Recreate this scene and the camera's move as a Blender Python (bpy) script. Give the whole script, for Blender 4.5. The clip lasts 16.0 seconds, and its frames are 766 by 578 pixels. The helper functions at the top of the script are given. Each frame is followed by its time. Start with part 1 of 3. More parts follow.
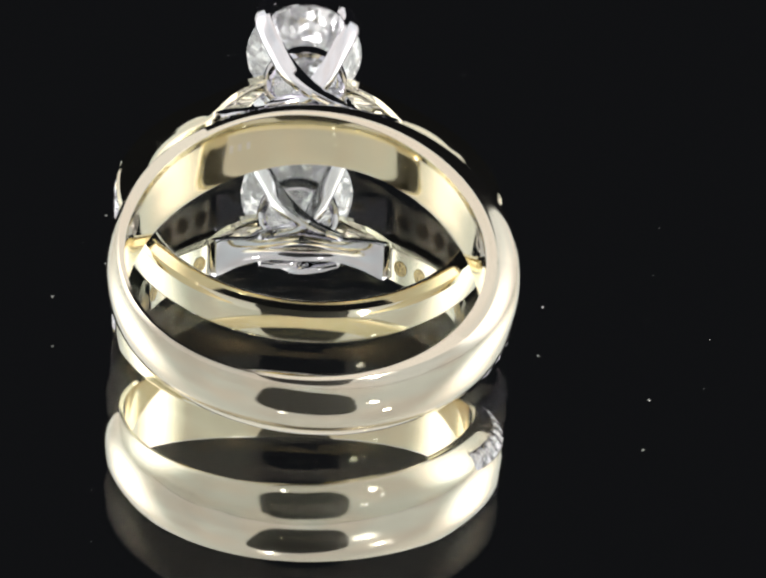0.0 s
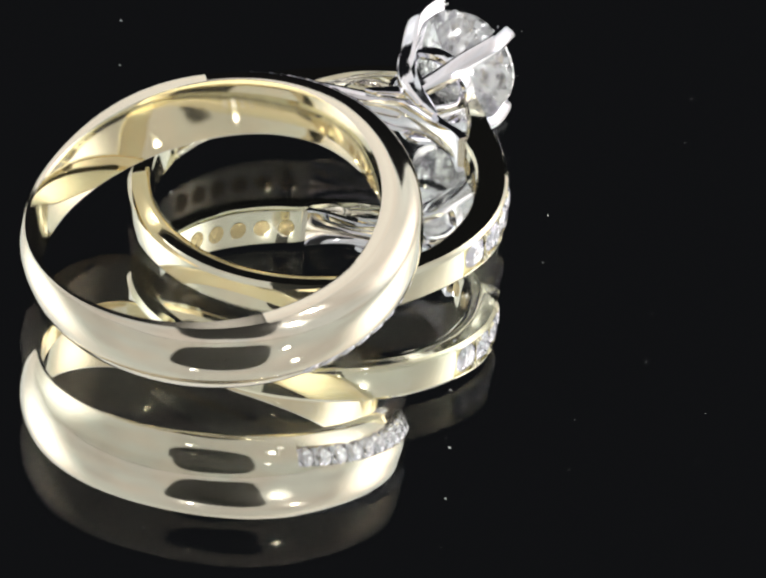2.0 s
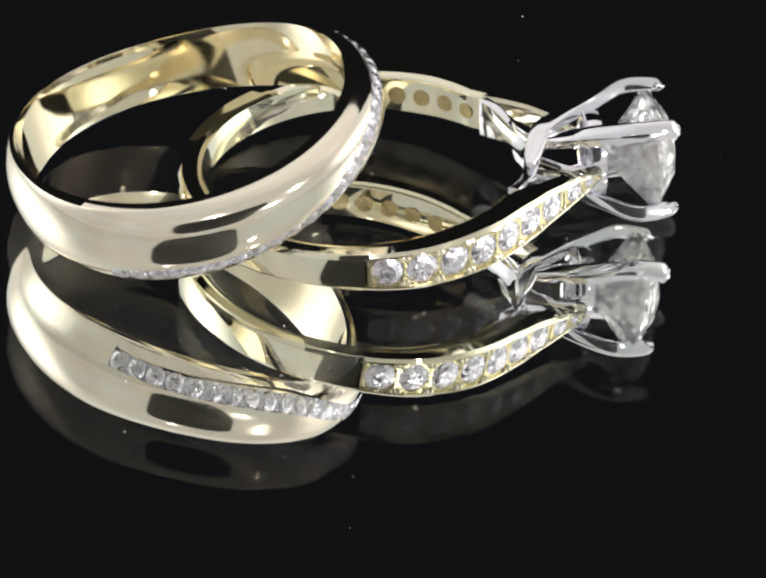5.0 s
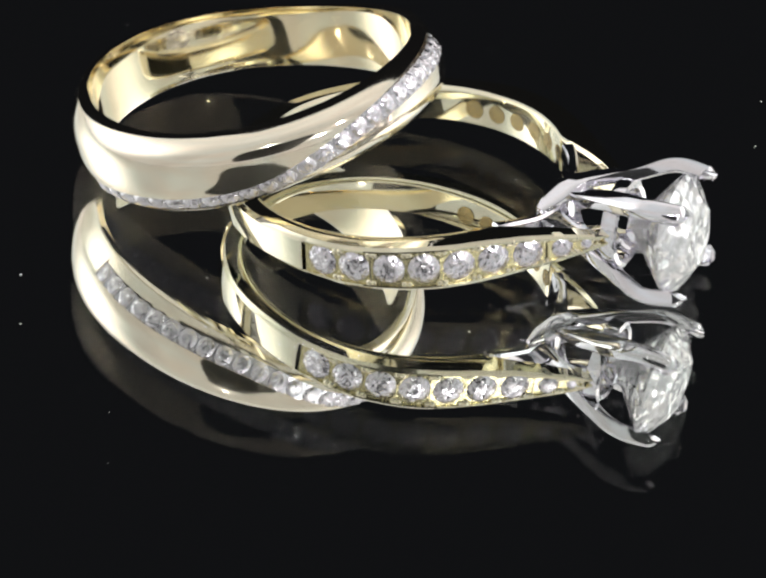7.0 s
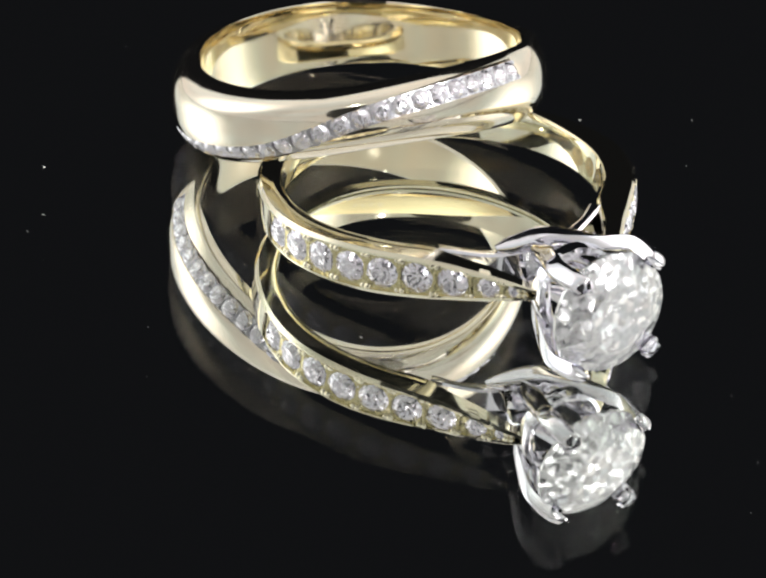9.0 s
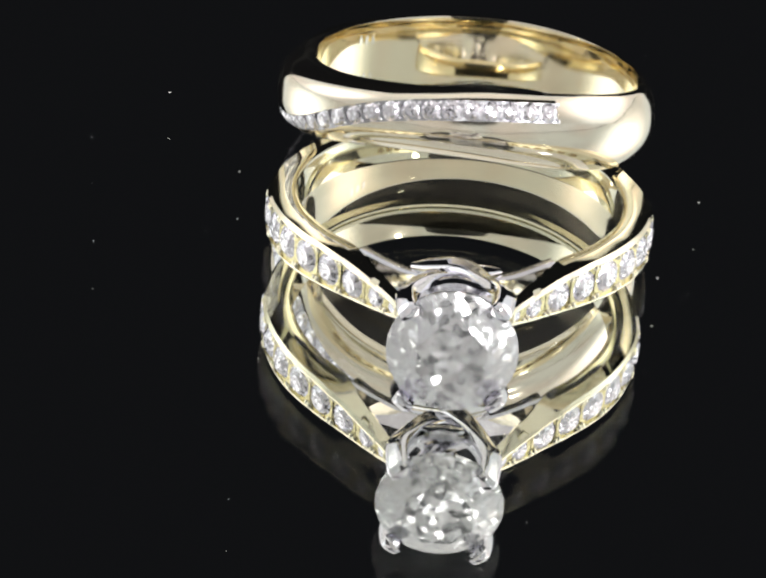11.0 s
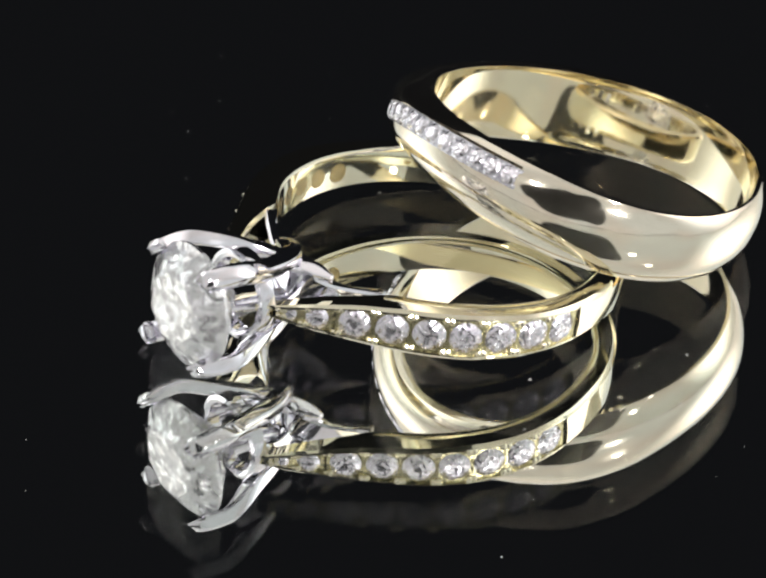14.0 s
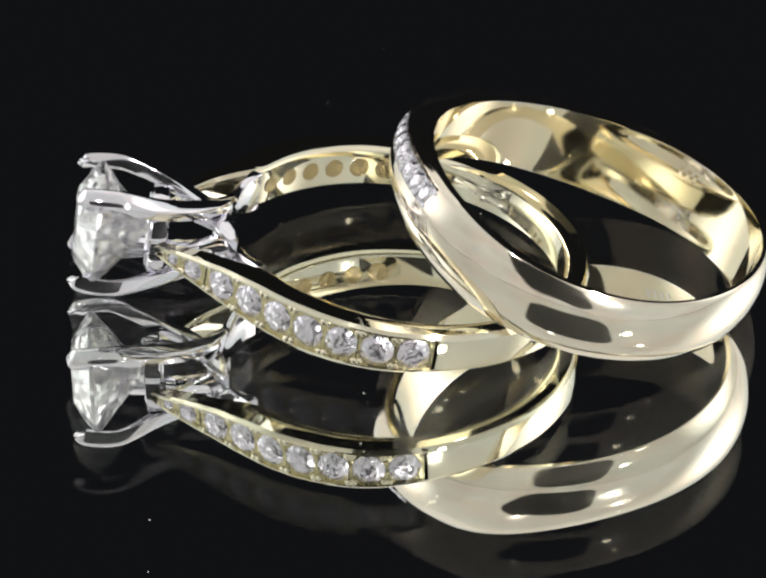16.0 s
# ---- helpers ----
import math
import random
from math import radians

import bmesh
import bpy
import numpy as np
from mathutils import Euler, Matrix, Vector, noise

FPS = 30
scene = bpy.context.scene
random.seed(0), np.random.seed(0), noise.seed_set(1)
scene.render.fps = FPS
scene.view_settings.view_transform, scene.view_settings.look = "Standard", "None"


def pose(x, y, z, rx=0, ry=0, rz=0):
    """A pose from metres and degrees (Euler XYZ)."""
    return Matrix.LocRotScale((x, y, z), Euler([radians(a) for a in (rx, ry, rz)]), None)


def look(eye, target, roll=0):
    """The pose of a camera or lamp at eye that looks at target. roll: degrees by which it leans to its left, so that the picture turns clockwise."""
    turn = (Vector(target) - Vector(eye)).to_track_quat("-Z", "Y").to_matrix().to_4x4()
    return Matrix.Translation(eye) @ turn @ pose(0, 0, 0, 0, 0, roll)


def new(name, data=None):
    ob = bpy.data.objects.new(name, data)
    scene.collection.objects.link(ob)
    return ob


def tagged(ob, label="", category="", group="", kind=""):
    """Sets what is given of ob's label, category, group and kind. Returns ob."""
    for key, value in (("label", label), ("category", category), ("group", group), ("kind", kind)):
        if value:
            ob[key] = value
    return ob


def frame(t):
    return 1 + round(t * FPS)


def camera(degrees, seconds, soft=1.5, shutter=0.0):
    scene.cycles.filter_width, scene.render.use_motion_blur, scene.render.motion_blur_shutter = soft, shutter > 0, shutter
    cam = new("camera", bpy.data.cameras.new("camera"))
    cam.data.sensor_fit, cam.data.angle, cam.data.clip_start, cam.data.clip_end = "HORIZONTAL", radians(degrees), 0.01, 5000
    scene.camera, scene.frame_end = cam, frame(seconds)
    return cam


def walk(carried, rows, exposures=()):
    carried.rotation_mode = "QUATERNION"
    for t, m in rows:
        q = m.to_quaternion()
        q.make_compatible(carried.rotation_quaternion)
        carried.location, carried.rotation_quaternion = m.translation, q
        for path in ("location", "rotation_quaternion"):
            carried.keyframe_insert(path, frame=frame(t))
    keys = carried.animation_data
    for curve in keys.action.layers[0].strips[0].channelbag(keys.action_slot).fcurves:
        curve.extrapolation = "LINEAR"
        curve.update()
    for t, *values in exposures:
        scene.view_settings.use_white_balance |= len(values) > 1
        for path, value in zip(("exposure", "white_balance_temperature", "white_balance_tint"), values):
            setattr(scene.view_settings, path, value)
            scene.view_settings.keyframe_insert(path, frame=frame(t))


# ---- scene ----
cam = camera(13.15, 16.0, soft=2.5)
MM = 0.001
S = 0.147            # metres in one unit of the plan
FLOOR = 0.0098 * S   # glass top above the silvered plane
EYE = Vector((0.0, -S, 0.60935 * S - FLOOR))
PITCH, YAW, LEAN = radians(31.771), radians(-0.0952), 4.005
AHEAD = Vector((-math.sin(YAW) * math.cos(PITCH), math.cos(YAW) * math.cos(PITCH), -math.sin(PITCH)))
STILL = look(EYE, EYE + AHEAD, LEAN)
walk(cam, [(0.0, STILL), (16.0, STILL)])
SPIN = -16.811       # degrees a second of the turntable

# ---- world and lights ----
world = bpy.data.worlds.new("dark_room")
scene.world = world
world.use_nodes = True
world.node_tree.nodes["Background"].inputs[0].default_value = (0.0062, 0.0064, 0.0074, 1)
world.node_tree.nodes["Background"].inputs[1].default_value = 1.0
scene.view_settings.exposure = 0.0


# ---- materials ----
def material(name, colour, metal=0.0, rough=0.1, grain=0.0, grain_scale=3000.0, vary=0.0, vary_scale=300.0, bump=0.0, bump_scale=260.0):
    m = bpy.data.materials.new(name)
    m.use_nodes = True
    nt = m.node_tree
    b = nt.nodes["Principled BSDF"]
    b.inputs["Base Color"].default_value = (*colour, 1)
    b.inputs["Metallic"].default_value = metal
    b.inputs["Roughness"].default_value = rough
    co = nt.nodes.new("ShaderNodeTexCoord")
    if vary:
        n = nt.nodes.new("ShaderNodeTexNoise")
        n.inputs["Scale"].default_value = vary_scale
        n.inputs["Detail"].default_value = 4
        mix = nt.nodes.new("ShaderNodeMix")
        mix.data_type = "RGBA"
        mix.inputs[6].default_value = (*colour, 1)
        mix.inputs[7].default_value = (*[c * (1 - vary) for c in colour], 1)
        nt.links.new(co.outputs["Object"], n.inputs["Vector"])
        nt.links.new(n.outputs["Fac"], mix.inputs[0])
        nt.links.new(mix.outputs[2], b.inputs["Base Color"])
    if grain:
        n = nt.nodes.new("ShaderNodeTexNoise")
        n.inputs["Scale"].default_value = grain_scale
        n.inputs["Detail"].default_value = 5
        r = nt.nodes.new("ShaderNodeMapRange")
        r.inputs["To Min"].default_value = max(0.0, rough - grain)
        r.inputs["To Max"].default_value = rough + grain
        nt.links.new(co.outputs["Object"], n.inputs["Vector"])
        nt.links.new(n.outputs["Fac"], r.inputs["Value"])
        nt.links.new(r.outputs["Result"], b.inputs["Roughness"])
    if bump:
        n = nt.nodes.new("ShaderNodeTexNoise")
        n.inputs["Scale"].default_value = bump_scale
        n.inputs["Detail"].default_value = 2
        u = nt.nodes.new("ShaderNodeBump")
        u.inputs["Strength"].default_value = 1.0
        u.inputs["Distance"].default_value = bump
        nt.links.new(co.outputs["Object"], n.inputs["Vector"])
        nt.links.new(n.outputs["Fac"], u.inputs["Height"])
        nt.links.new(u.outputs["Normal"], b.inputs["Normal"])
    return m


def glow(name, colour, strength):
    m = bpy.data.materials.new(name)
    m.use_nodes = True
    nt = m.node_tree
    nt.nodes.remove(nt.nodes["Principled BSDF"])
    e = nt.nodes.new("ShaderNodeEmission")
    e.inputs[0].default_value = (*colour, 1)
    e.inputs[1].default_value = strength
    nt.links.new(e.outputs[0], nt.nodes["Material Output"].inputs[0])
    return m


GOLD = material("polished_yellow_gold", (0.93, 0.855, 0.71), 1, 0.08, 0.03, 2500, 0.05, 400, 0.000004)
GOLD_IN = material("inner_yellow_gold", (0.93, 0.83, 0.60), 1, 0.07, 0.03, 2500, 0.08, 300, 0.000012)
GOLD_B = material("warm_yellow_gold", (0.91, 0.86, 0.67), 1, 0.055, 0.03, 2500, 0.05, 400, 0.000004)
WHITE_GOLD = material("rhodium_white_gold", (0.93, 0.92, 0.97), 1, 0.07, 0.03, 2500, 0.05, 500, 0.000003)
BLACK = material("matt_black_plastic", (0.012, 0.012, 0.013), 0, 0.5, 0.1, 800, 0.2, 60)
# darker gold: the shade inside the openings is put into the colour
OPENING_SHADE = material("shaded_gold_opening", (0.58, 0.47, 0.25), 1, 0.16, 0.08, 8, 0.3, 4, 0.00008, 4.5)
DUST = material("dust", (0.75, 0.75, 0.72), 0, 0.8, 0.1, 4000, 0.2, 2000)


def gem_material(name, colour, rough):
    m = bpy.data.materials.new(name)
    m.use_nodes = True
    nt = m.node_tree
    nt.nodes.remove(nt.nodes["Principled BSDF"])
    g = nt.nodes.new("ShaderNodeBsdfGlass")
    g.inputs["Color"].default_value = (*colour, 1)
    g.inputs["Roughness"].default_value = rough
    g.inputs["IOR"].default_value = 2.42
    nt.links.new(g.outputs[0], nt.nodes["Material Output"].inputs[0])
    return m


def melee_material(name, cells, share, rough, tilt=0.7, tint=(0.96, 0.94, 1.0)):
    """Diamond whose many fine facets throw part of the light back as small flashes."""
    m = gem_material(name, (1.0, 1.0, 1.0), 0.0)
    nt = m.node_tree
    out = nt.nodes["Material Output"]
    glass = out.inputs[0].links[0].from_node
    gl = nt.nodes.new("ShaderNodeBsdfGlossy")
    gl.inputs[0].default_value = (*tint, 1)
    gl.inputs["Roughness"].default_value = rough
    co = nt.nodes.new("ShaderNodeTexCoord")
    v = nt.nodes.new("ShaderNodeTexVoronoi")
    v.inputs["Scale"].default_value = cells
    half = nt.nodes.new("ShaderNodeVectorMath")
    half.operation = "SUBTRACT"
    half.inputs[1].default_value = (0.5, 0.5, 0.5)
    size = nt.nodes.new("ShaderNodeVectorMath")
    size.operation = "SCALE"
    size.inputs["Scale"].default_value = tilt
    geo = nt.nodes.new("ShaderNodeNewGeometry")
    add = nt.nodes.new("ShaderNodeVectorMath")
    unit = nt.nodes.new("ShaderNodeVectorMath")
    unit.operation = "NORMALIZE"
    nt.links.new(co.outputs["Object"], v.inputs["Vector"])
    nt.links.new(v.outputs["Color"], half.inputs[0])
    nt.links.new(half.outputs[0], size.inputs[0])
    nt.links.new(geo.outputs["Normal"], add.inputs[0])
    nt.links.new(size.outputs[0], add.inputs[1])
    nt.links.new(add.outputs[0], unit.inputs[0])
    nt.links.new(unit.outputs[0], gl.inputs["Normal"])
    mix = nt.nodes.new("ShaderNodeMixShader")
    mix.inputs[0].default_value = share
    nt.links.new(glass.outputs[0], mix.inputs[1])
    nt.links.new(gl.outputs[0], mix.inputs[2])
    nt.links.new(mix.outputs[0], out.inputs[0])
    return m


MELEE = melee_material("small_diamond_facets", 11000.0, 0.8, 0.2, 0.55, (0.86, 0.84, 0.90))
BRILLIANT = melee_material("large_diamond_facets", 2800.0, 0.56, 0.27, 0.72, (0.97, 0.98, 1.0))
GRAIN_GOLD = material("grained_gold_seat", (0.68, 0.62, 0.37), 1, 0.24, 0.1, 6000, 0.25, 2500, 0.00007, 3200.0)
GRAIN_WHITE = material("grained_white_gold_seat", (0.5, 0.5, 0.53), 1, 0.32, 0.1, 6000, 0.2, 2500, 0.00005, 4500.0)


def sheet_material():
    """Clear glass face: a constant faint gloss over what lies below."""
    m = bpy.data.materials.new("clear_glass_face")
    m.use_nodes = True
    nt = m.node_tree
    nt.nodes.remove(nt.nodes["Principled BSDF"])
    t = nt.nodes.new("ShaderNodeBsdfTransparent")
    t.inputs[0].default_value = (0.97, 0.98, 0.97, 1)
    g = nt.nodes.new("ShaderNodeBsdfGlossy")
    g.inputs["Roughness"].default_value = 0.0
    mix = nt.nodes.new("ShaderNodeMixShader")
    mix.inputs[0].default_value = 0.045
    nt.links.new(t.outputs[0], mix.inputs[1])
    nt.links.new(g.outputs[0], mix.inputs[2])
    nt.links.new(mix.outputs[0], nt.nodes["Material Output"].inputs[0])
    return m


def mirror_material():
    m = bpy.data.materials.new("dark_mirror_backing")
    m.use_nodes = True
    nt = m.node_tree
    nt.nodes.remove(nt.nodes["Principled BSDF"])
    g = nt.nodes.new("ShaderNodeBsdfGlossy")
    g.inputs["Roughness"].default_value = 0.0
    g.inputs[0].default_value = (0.95, 0.95, 0.94, 1)
    nt.links.new(g.outputs[0], nt.nodes["Material Output"].inputs[0])
    return m


GLASS_FACE = sheet_material()
MIRROR = mirror_material()
LED = glow("led_light", (1.0, 0.98, 0.96), 520.0)
TENT_A0, TENT_A1, TENT_TOP = -236.0, 58.0, 52.0
SPOTS = [((0.105, -0.15, 0.092), 0.0072), ((0.142, -0.116, 0.205), 0.0076), ((-0.05, -0.17, 0.26), 0.0056)]
CARD = (-0.072, 0.080, -0.088, 0.075)


# hot spots added to the cloth's own glow, no lamps behind: place, power, width
CLOTH_GLOWS = [((-0.40, 0.12, 0.20), 1.8, 0.27), ((0.40, 0.12, 0.20), 1.8, 0.27)]


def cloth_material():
    """Tent cloth, light painted into its emission: dim in front, brighter at both sides."""
    m = glow("glowing_tent_cloth", (1.0, 0.98, 0.965), 1.0)
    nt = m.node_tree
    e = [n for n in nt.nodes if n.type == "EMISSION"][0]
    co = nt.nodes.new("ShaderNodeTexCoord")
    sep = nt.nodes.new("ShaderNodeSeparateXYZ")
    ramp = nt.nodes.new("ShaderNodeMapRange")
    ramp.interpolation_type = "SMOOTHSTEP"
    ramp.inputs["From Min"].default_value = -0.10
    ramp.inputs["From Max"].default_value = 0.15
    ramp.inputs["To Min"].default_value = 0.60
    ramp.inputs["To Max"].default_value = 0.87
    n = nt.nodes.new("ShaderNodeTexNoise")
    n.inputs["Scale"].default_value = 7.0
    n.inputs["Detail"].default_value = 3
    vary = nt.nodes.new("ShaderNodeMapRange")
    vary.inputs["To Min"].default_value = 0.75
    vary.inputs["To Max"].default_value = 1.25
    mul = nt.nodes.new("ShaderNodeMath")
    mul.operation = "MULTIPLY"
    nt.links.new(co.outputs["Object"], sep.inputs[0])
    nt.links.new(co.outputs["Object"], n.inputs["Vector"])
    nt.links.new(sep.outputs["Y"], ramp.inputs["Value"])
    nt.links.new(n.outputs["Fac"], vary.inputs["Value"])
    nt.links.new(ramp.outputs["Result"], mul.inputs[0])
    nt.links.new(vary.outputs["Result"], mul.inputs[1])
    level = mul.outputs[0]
    for spot, power, wide in CLOTH_GLOWS:
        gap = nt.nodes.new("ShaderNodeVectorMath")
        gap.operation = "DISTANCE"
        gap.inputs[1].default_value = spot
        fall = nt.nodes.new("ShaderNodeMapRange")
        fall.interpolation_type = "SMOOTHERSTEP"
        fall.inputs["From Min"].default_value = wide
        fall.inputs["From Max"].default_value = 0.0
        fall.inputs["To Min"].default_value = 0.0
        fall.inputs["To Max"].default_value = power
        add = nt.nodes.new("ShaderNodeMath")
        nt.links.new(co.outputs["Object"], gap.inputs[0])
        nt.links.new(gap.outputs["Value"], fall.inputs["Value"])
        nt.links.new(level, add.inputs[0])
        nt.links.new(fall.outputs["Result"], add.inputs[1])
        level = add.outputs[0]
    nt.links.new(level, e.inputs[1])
    hue = nt.nodes.new("ShaderNodeTexNoise")
    hue.inputs["Scale"].default_value = 4.0
    tone = nt.nodes.new("ShaderNodeValToRGB")
    tone.color_ramp.elements[0].position, tone.color_ramp.elements[0].color = 0.38, (1.0, 0.94, 0.89, 1)
    tone.color_ramp.elements[1].position, tone.color_ramp.elements[1].color = 0.62, (0.95, 0.98, 0.97, 1)
    nt.links.new(co.outputs["Object"], hue.inputs["Vector"])
    nt.links.new(hue.outputs["Fac"], tone.inputs[0])
    nt.links.new(tone.outputs[0], e.inputs[0])
    return m


CLOTH = cloth_material()


# ---- mesh helpers ----
def finish(bm, name, mat, parent=None, label="", sharp=35, m=None):
    bmesh.ops.recalc_face_normals(bm, faces=bm.faces)
    lim = radians(sharp)
    for f in bm.faces:
        f.smooth = True
    for e in bm.edges:
        if len(e.link_faces) == 2 and e.calc_face_angle(0) > lim:
            e.smooth = False
    me = bpy.data.meshes.new(name)
    bm.to_mesh(me)
    bm.free()
    me.materials.append(mat)
    ob = new(name, me)
    if parent is not None:
        ob.parent = parent
    if m is not None:
        ob.matrix_basis = m
    if label:
        tagged(ob, label)
    return ob


def part(name, bm, mat, parent, label="", m=None, sharp=35):
    return finish(bm, name, mat, parent, label, sharp, m)


def shared(name, me, parent, m, label=""):
    ob = new(name, me)
    ob.parent = parent
    ob.matrix_basis = m
    if label:
        tagged(ob, label)
    return ob


def grid(bm, rows, close_u=False, close_v=False):
    """Quads over rows of points."""
    vs = [[bm.verts.new(p) for p in r] for r in rows]
    nu, nv = len(vs), len(vs[0])
    for i in range(nu if close_u else nu - 1):
        for j in range(nv if close_v else nv - 1):
            q = [vs[i][j], vs[(i + 1) % nu][j], vs[(i + 1) % nu][(j + 1) % nv], vs[i][(j + 1) % nv]]
            bm.faces.new(q)
    return vs


def box(bm, x0, x1, y0, y1, z0, z1, bevel=0.0):
    r = bmesh.ops.create_cube(bm, size=1.0, matrix=Matrix.Translation(((x0 + x1) / 2, (y0 + y1) / 2, (z0 + z1) / 2)) @ Matrix.Diagonal((x1 - x0, y1 - y0, z1 - z0, 1)))
    if bevel:
        es = list({e for v in r["verts"] for e in v.link_edges})
        bmesh.ops.bevel(bm, geom=es, offset=bevel, segments=2, affect="EDGES")


def smooth_path(pts, n):
    """Catmull-Rom through the points."""
    p = [Vector(q) for q in pts]
    p = [2 * p[0] - p[1]] + p + [2 * p[-1] - p[-2]]
    out = []
    k = len(p) - 3
    for i in range(n + 1):
        u = i / n * k
        s = min(int(u), k - 1)
        u -= s
        a, b, c, d = p[s:s + 4]
        out.append(0.5 * ((2 * b) + (c - a) * u + (2 * a - 5 * b + 4 * c - d) * u * u + (3 * b - a - 3 * c + d) * u ** 3))
    return out


def sweep(bm, path, wide, deep, up, sides=12, square=0.55):
    """A rounded bar along a path. wide, deep: functions of 0..1; up: way of its depth."""
    rows = []
    n = len(path) - 1
    for i, p in enumerate(path):
        t = (path[min(i + 1, n)] - path[max(i - 1, 0)]).normalized()
        uu = up(i / n)
        s = t.cross(uu).normalized()
        d = s.cross(t).normalized()
        row = []
        for j in range(sides):
            a = 2 * math.pi * (j + 0.5) / sides
            c, q = math.cos(a), math.sin(a)
            c = math.copysign(abs(c) ** square, c)
            q = math.copysign(abs(q) ** square, q)
            row.append(p + s * (c * wide(i / n) / 2) + d * (q * deep(i / n) / 2))
        rows.append(row)
    vs = grid(bm, rows, close_v=True)
    bm.faces.new(vs[0])
    bm.faces.new(vs[-1])


def lerp_table(x, table):
    """Smooth interpolation in rows of (x, y)."""
    if x <= table[0][0]:
        return table[0][1]
    for (a, p), (b, q) in zip(table, table[1:]):
        if x <= b:
            u = (x - a) / (b - a)
            return p + (q - p) * u
    return table[-1][1]


def soft_table(x, table, h):
    return sum(lerp_table(x + k * h, table) for k in (-2, -1, 0, 1, 2)) / 5


def brilliant(d, table=0.57, crown=0.15, pav=0.43, girdle=0.03):
    """A round brilliant of diameter d, its girdle at z 0, its table up."""
    bm = bmesh.new()
    r = d / 2
    def ring(n, rad, z, off):
        return [bm.verts.new((rad * math.cos(2 * math.pi * (i + off) / n), rad * math.sin(2 * math.pi * (i + off) / n), z)) for i in range(n)]
    tv = ring(8, r * table, d * (crown + girdle / 2), 0.5)
    # star and bezel junctions
    mv = ring(8, r * (table + (1 - table) * 0.46), d * (crown * 0.56 + girdle / 2), 0.0)
    gu = ring(32, r, d * girdle / 2, 0.0)
    gl = ring(32, r, -d * girdle / 2, 0.0)
    lv = ring(8, r * 0.24, -d * (pav * 0.78), 0.5)
    cu = bm.verts.new((0, 0, -d * pav))
    bm.faces.new(tv)
    for i in range(8):
        k = (i + 1) % 8
        bm.faces.new((tv[i], mv[k], tv[k]))                      # star
        # kite from table corner i to girdle at the same angle
        g = gu[(4 * i + 2) % 32]
        bm.faces.new((tv[i], mv[i], g))
        bm.faces.new((tv[i], g, mv[k]))
        for a in range(2):
            bm.faces.new((mv[i], gu[(4 * i + a) % 32], gu[(4 * i + a + 1) % 32]))
            bm.faces.new((mv[k], gu[(4 * i + 2 + a) % 32], gu[(4 * i + 3 + a) % 32]))
        for a in range(4):
            q = (4 * i + a) % 32
            bm.faces.new((gu[q], gu[(q + 1) % 32], gl[(q + 1) % 32], gl[q]))
        # pavilion: mains through lv, halves to the girdle
        for a in range(2):
            bm.faces.new((lv[i], gl[(4 * i + 2 - a) % 32], gl[(4 * i + 1 - a) % 32]))
            bm.faces.new((lv[i], gl[(4 * i + 3 + a) % 32], gl[(4 * i + 2 + a) % 32]))
        bm.faces.new((lv[i], lv[k], gl[(4 * i + 4) % 32]))
        bm.faces.new((lv[i], cu, lv[k]))
    bmesh.ops.recalc_face_normals(bm, faces=bm.faces)
    return bm


def flat_mesh(bm, name, mat):
    me = bpy.data.meshes.new(name)
    bm.to_mesh(me)
    bm.free()
    me.materials.append(mat)
    return me


def frame_to(p, z, x):
    """A pose at p with its z along z and its x near x."""
    z = Vector(z).normalized()
    y = z.cross(Vector(x)).normalized()
    x = y.cross(z)
    m = Matrix((x, y, z)).transposed().to_4x4()
    m.translation = p
    return m


# ---- mirror plate on the turntable ----
def mirror_plate():
    plate = new("mirror_plate")
    tagged(plate, "round dark glass mirror plate of the slowly turning display", "mirror", kind="structure")
    def disc(r, z, n=128):
        bm = bmesh.new()
        bm.faces.new([bm.verts.new((r * math.cos(2 * math.pi * i / n), r * math.sin(2 * math.pi * i / n), z)) for i in range(n)])
        return bm
    f = part("glass_face", disc(0.45, 0.0), GLASS_FACE, plate, "clear glass face of the mirror")
    f.visible_shadow = False
    part("silvering", disc(0.45, -FLOOR), MIRROR, plate, "dark silvered back of the mirror")
    bm = bmesh.new()
    rows = []
    for i in range(128):
        a = 2 * math.pi * i / 128
        c, s = math.cos(a), math.sin(a)
        rows.append([(r * c, r * s, z) for r, z in ((0.4502, 0.0004), (0.4515, 0.0003), (0.4515, -0.008), (0.446, -0.008), (0.446, -FLOOR - 0.0005), (0.4502, -FLOOR - 0.0003))])
    grid(bm, rows, close_u=True, close_v=True)
    part("rim", bm, BLACK, plate, "black rim of the mirror plate")
    return plate


PLATE = mirror_plate()


# ---- wedding band ----
A_C = Vector((-0.0245 * S, -0.0709 * S, 0.0476 * S - FLOOR))
A_N = Vector((-0.0051, -0.2845, 1.0)).normalized()
A_RI, A_W = 0.0588 * S, 0.0250 * S


def a_edge(p):
    """Breadth of the flat lower rim: heavy on top, fine at the back."""
    return (0.41 + 0.16 * math.cos(radians(p - 42))) * MM


def a_thick(p):
    """The band's thickness: heavier on top, finer at the back."""
    return (1.36 + 0.55 * math.cos(radians(p - 42)) + 0.07 * math.cos(radians(2 * p))) * MM


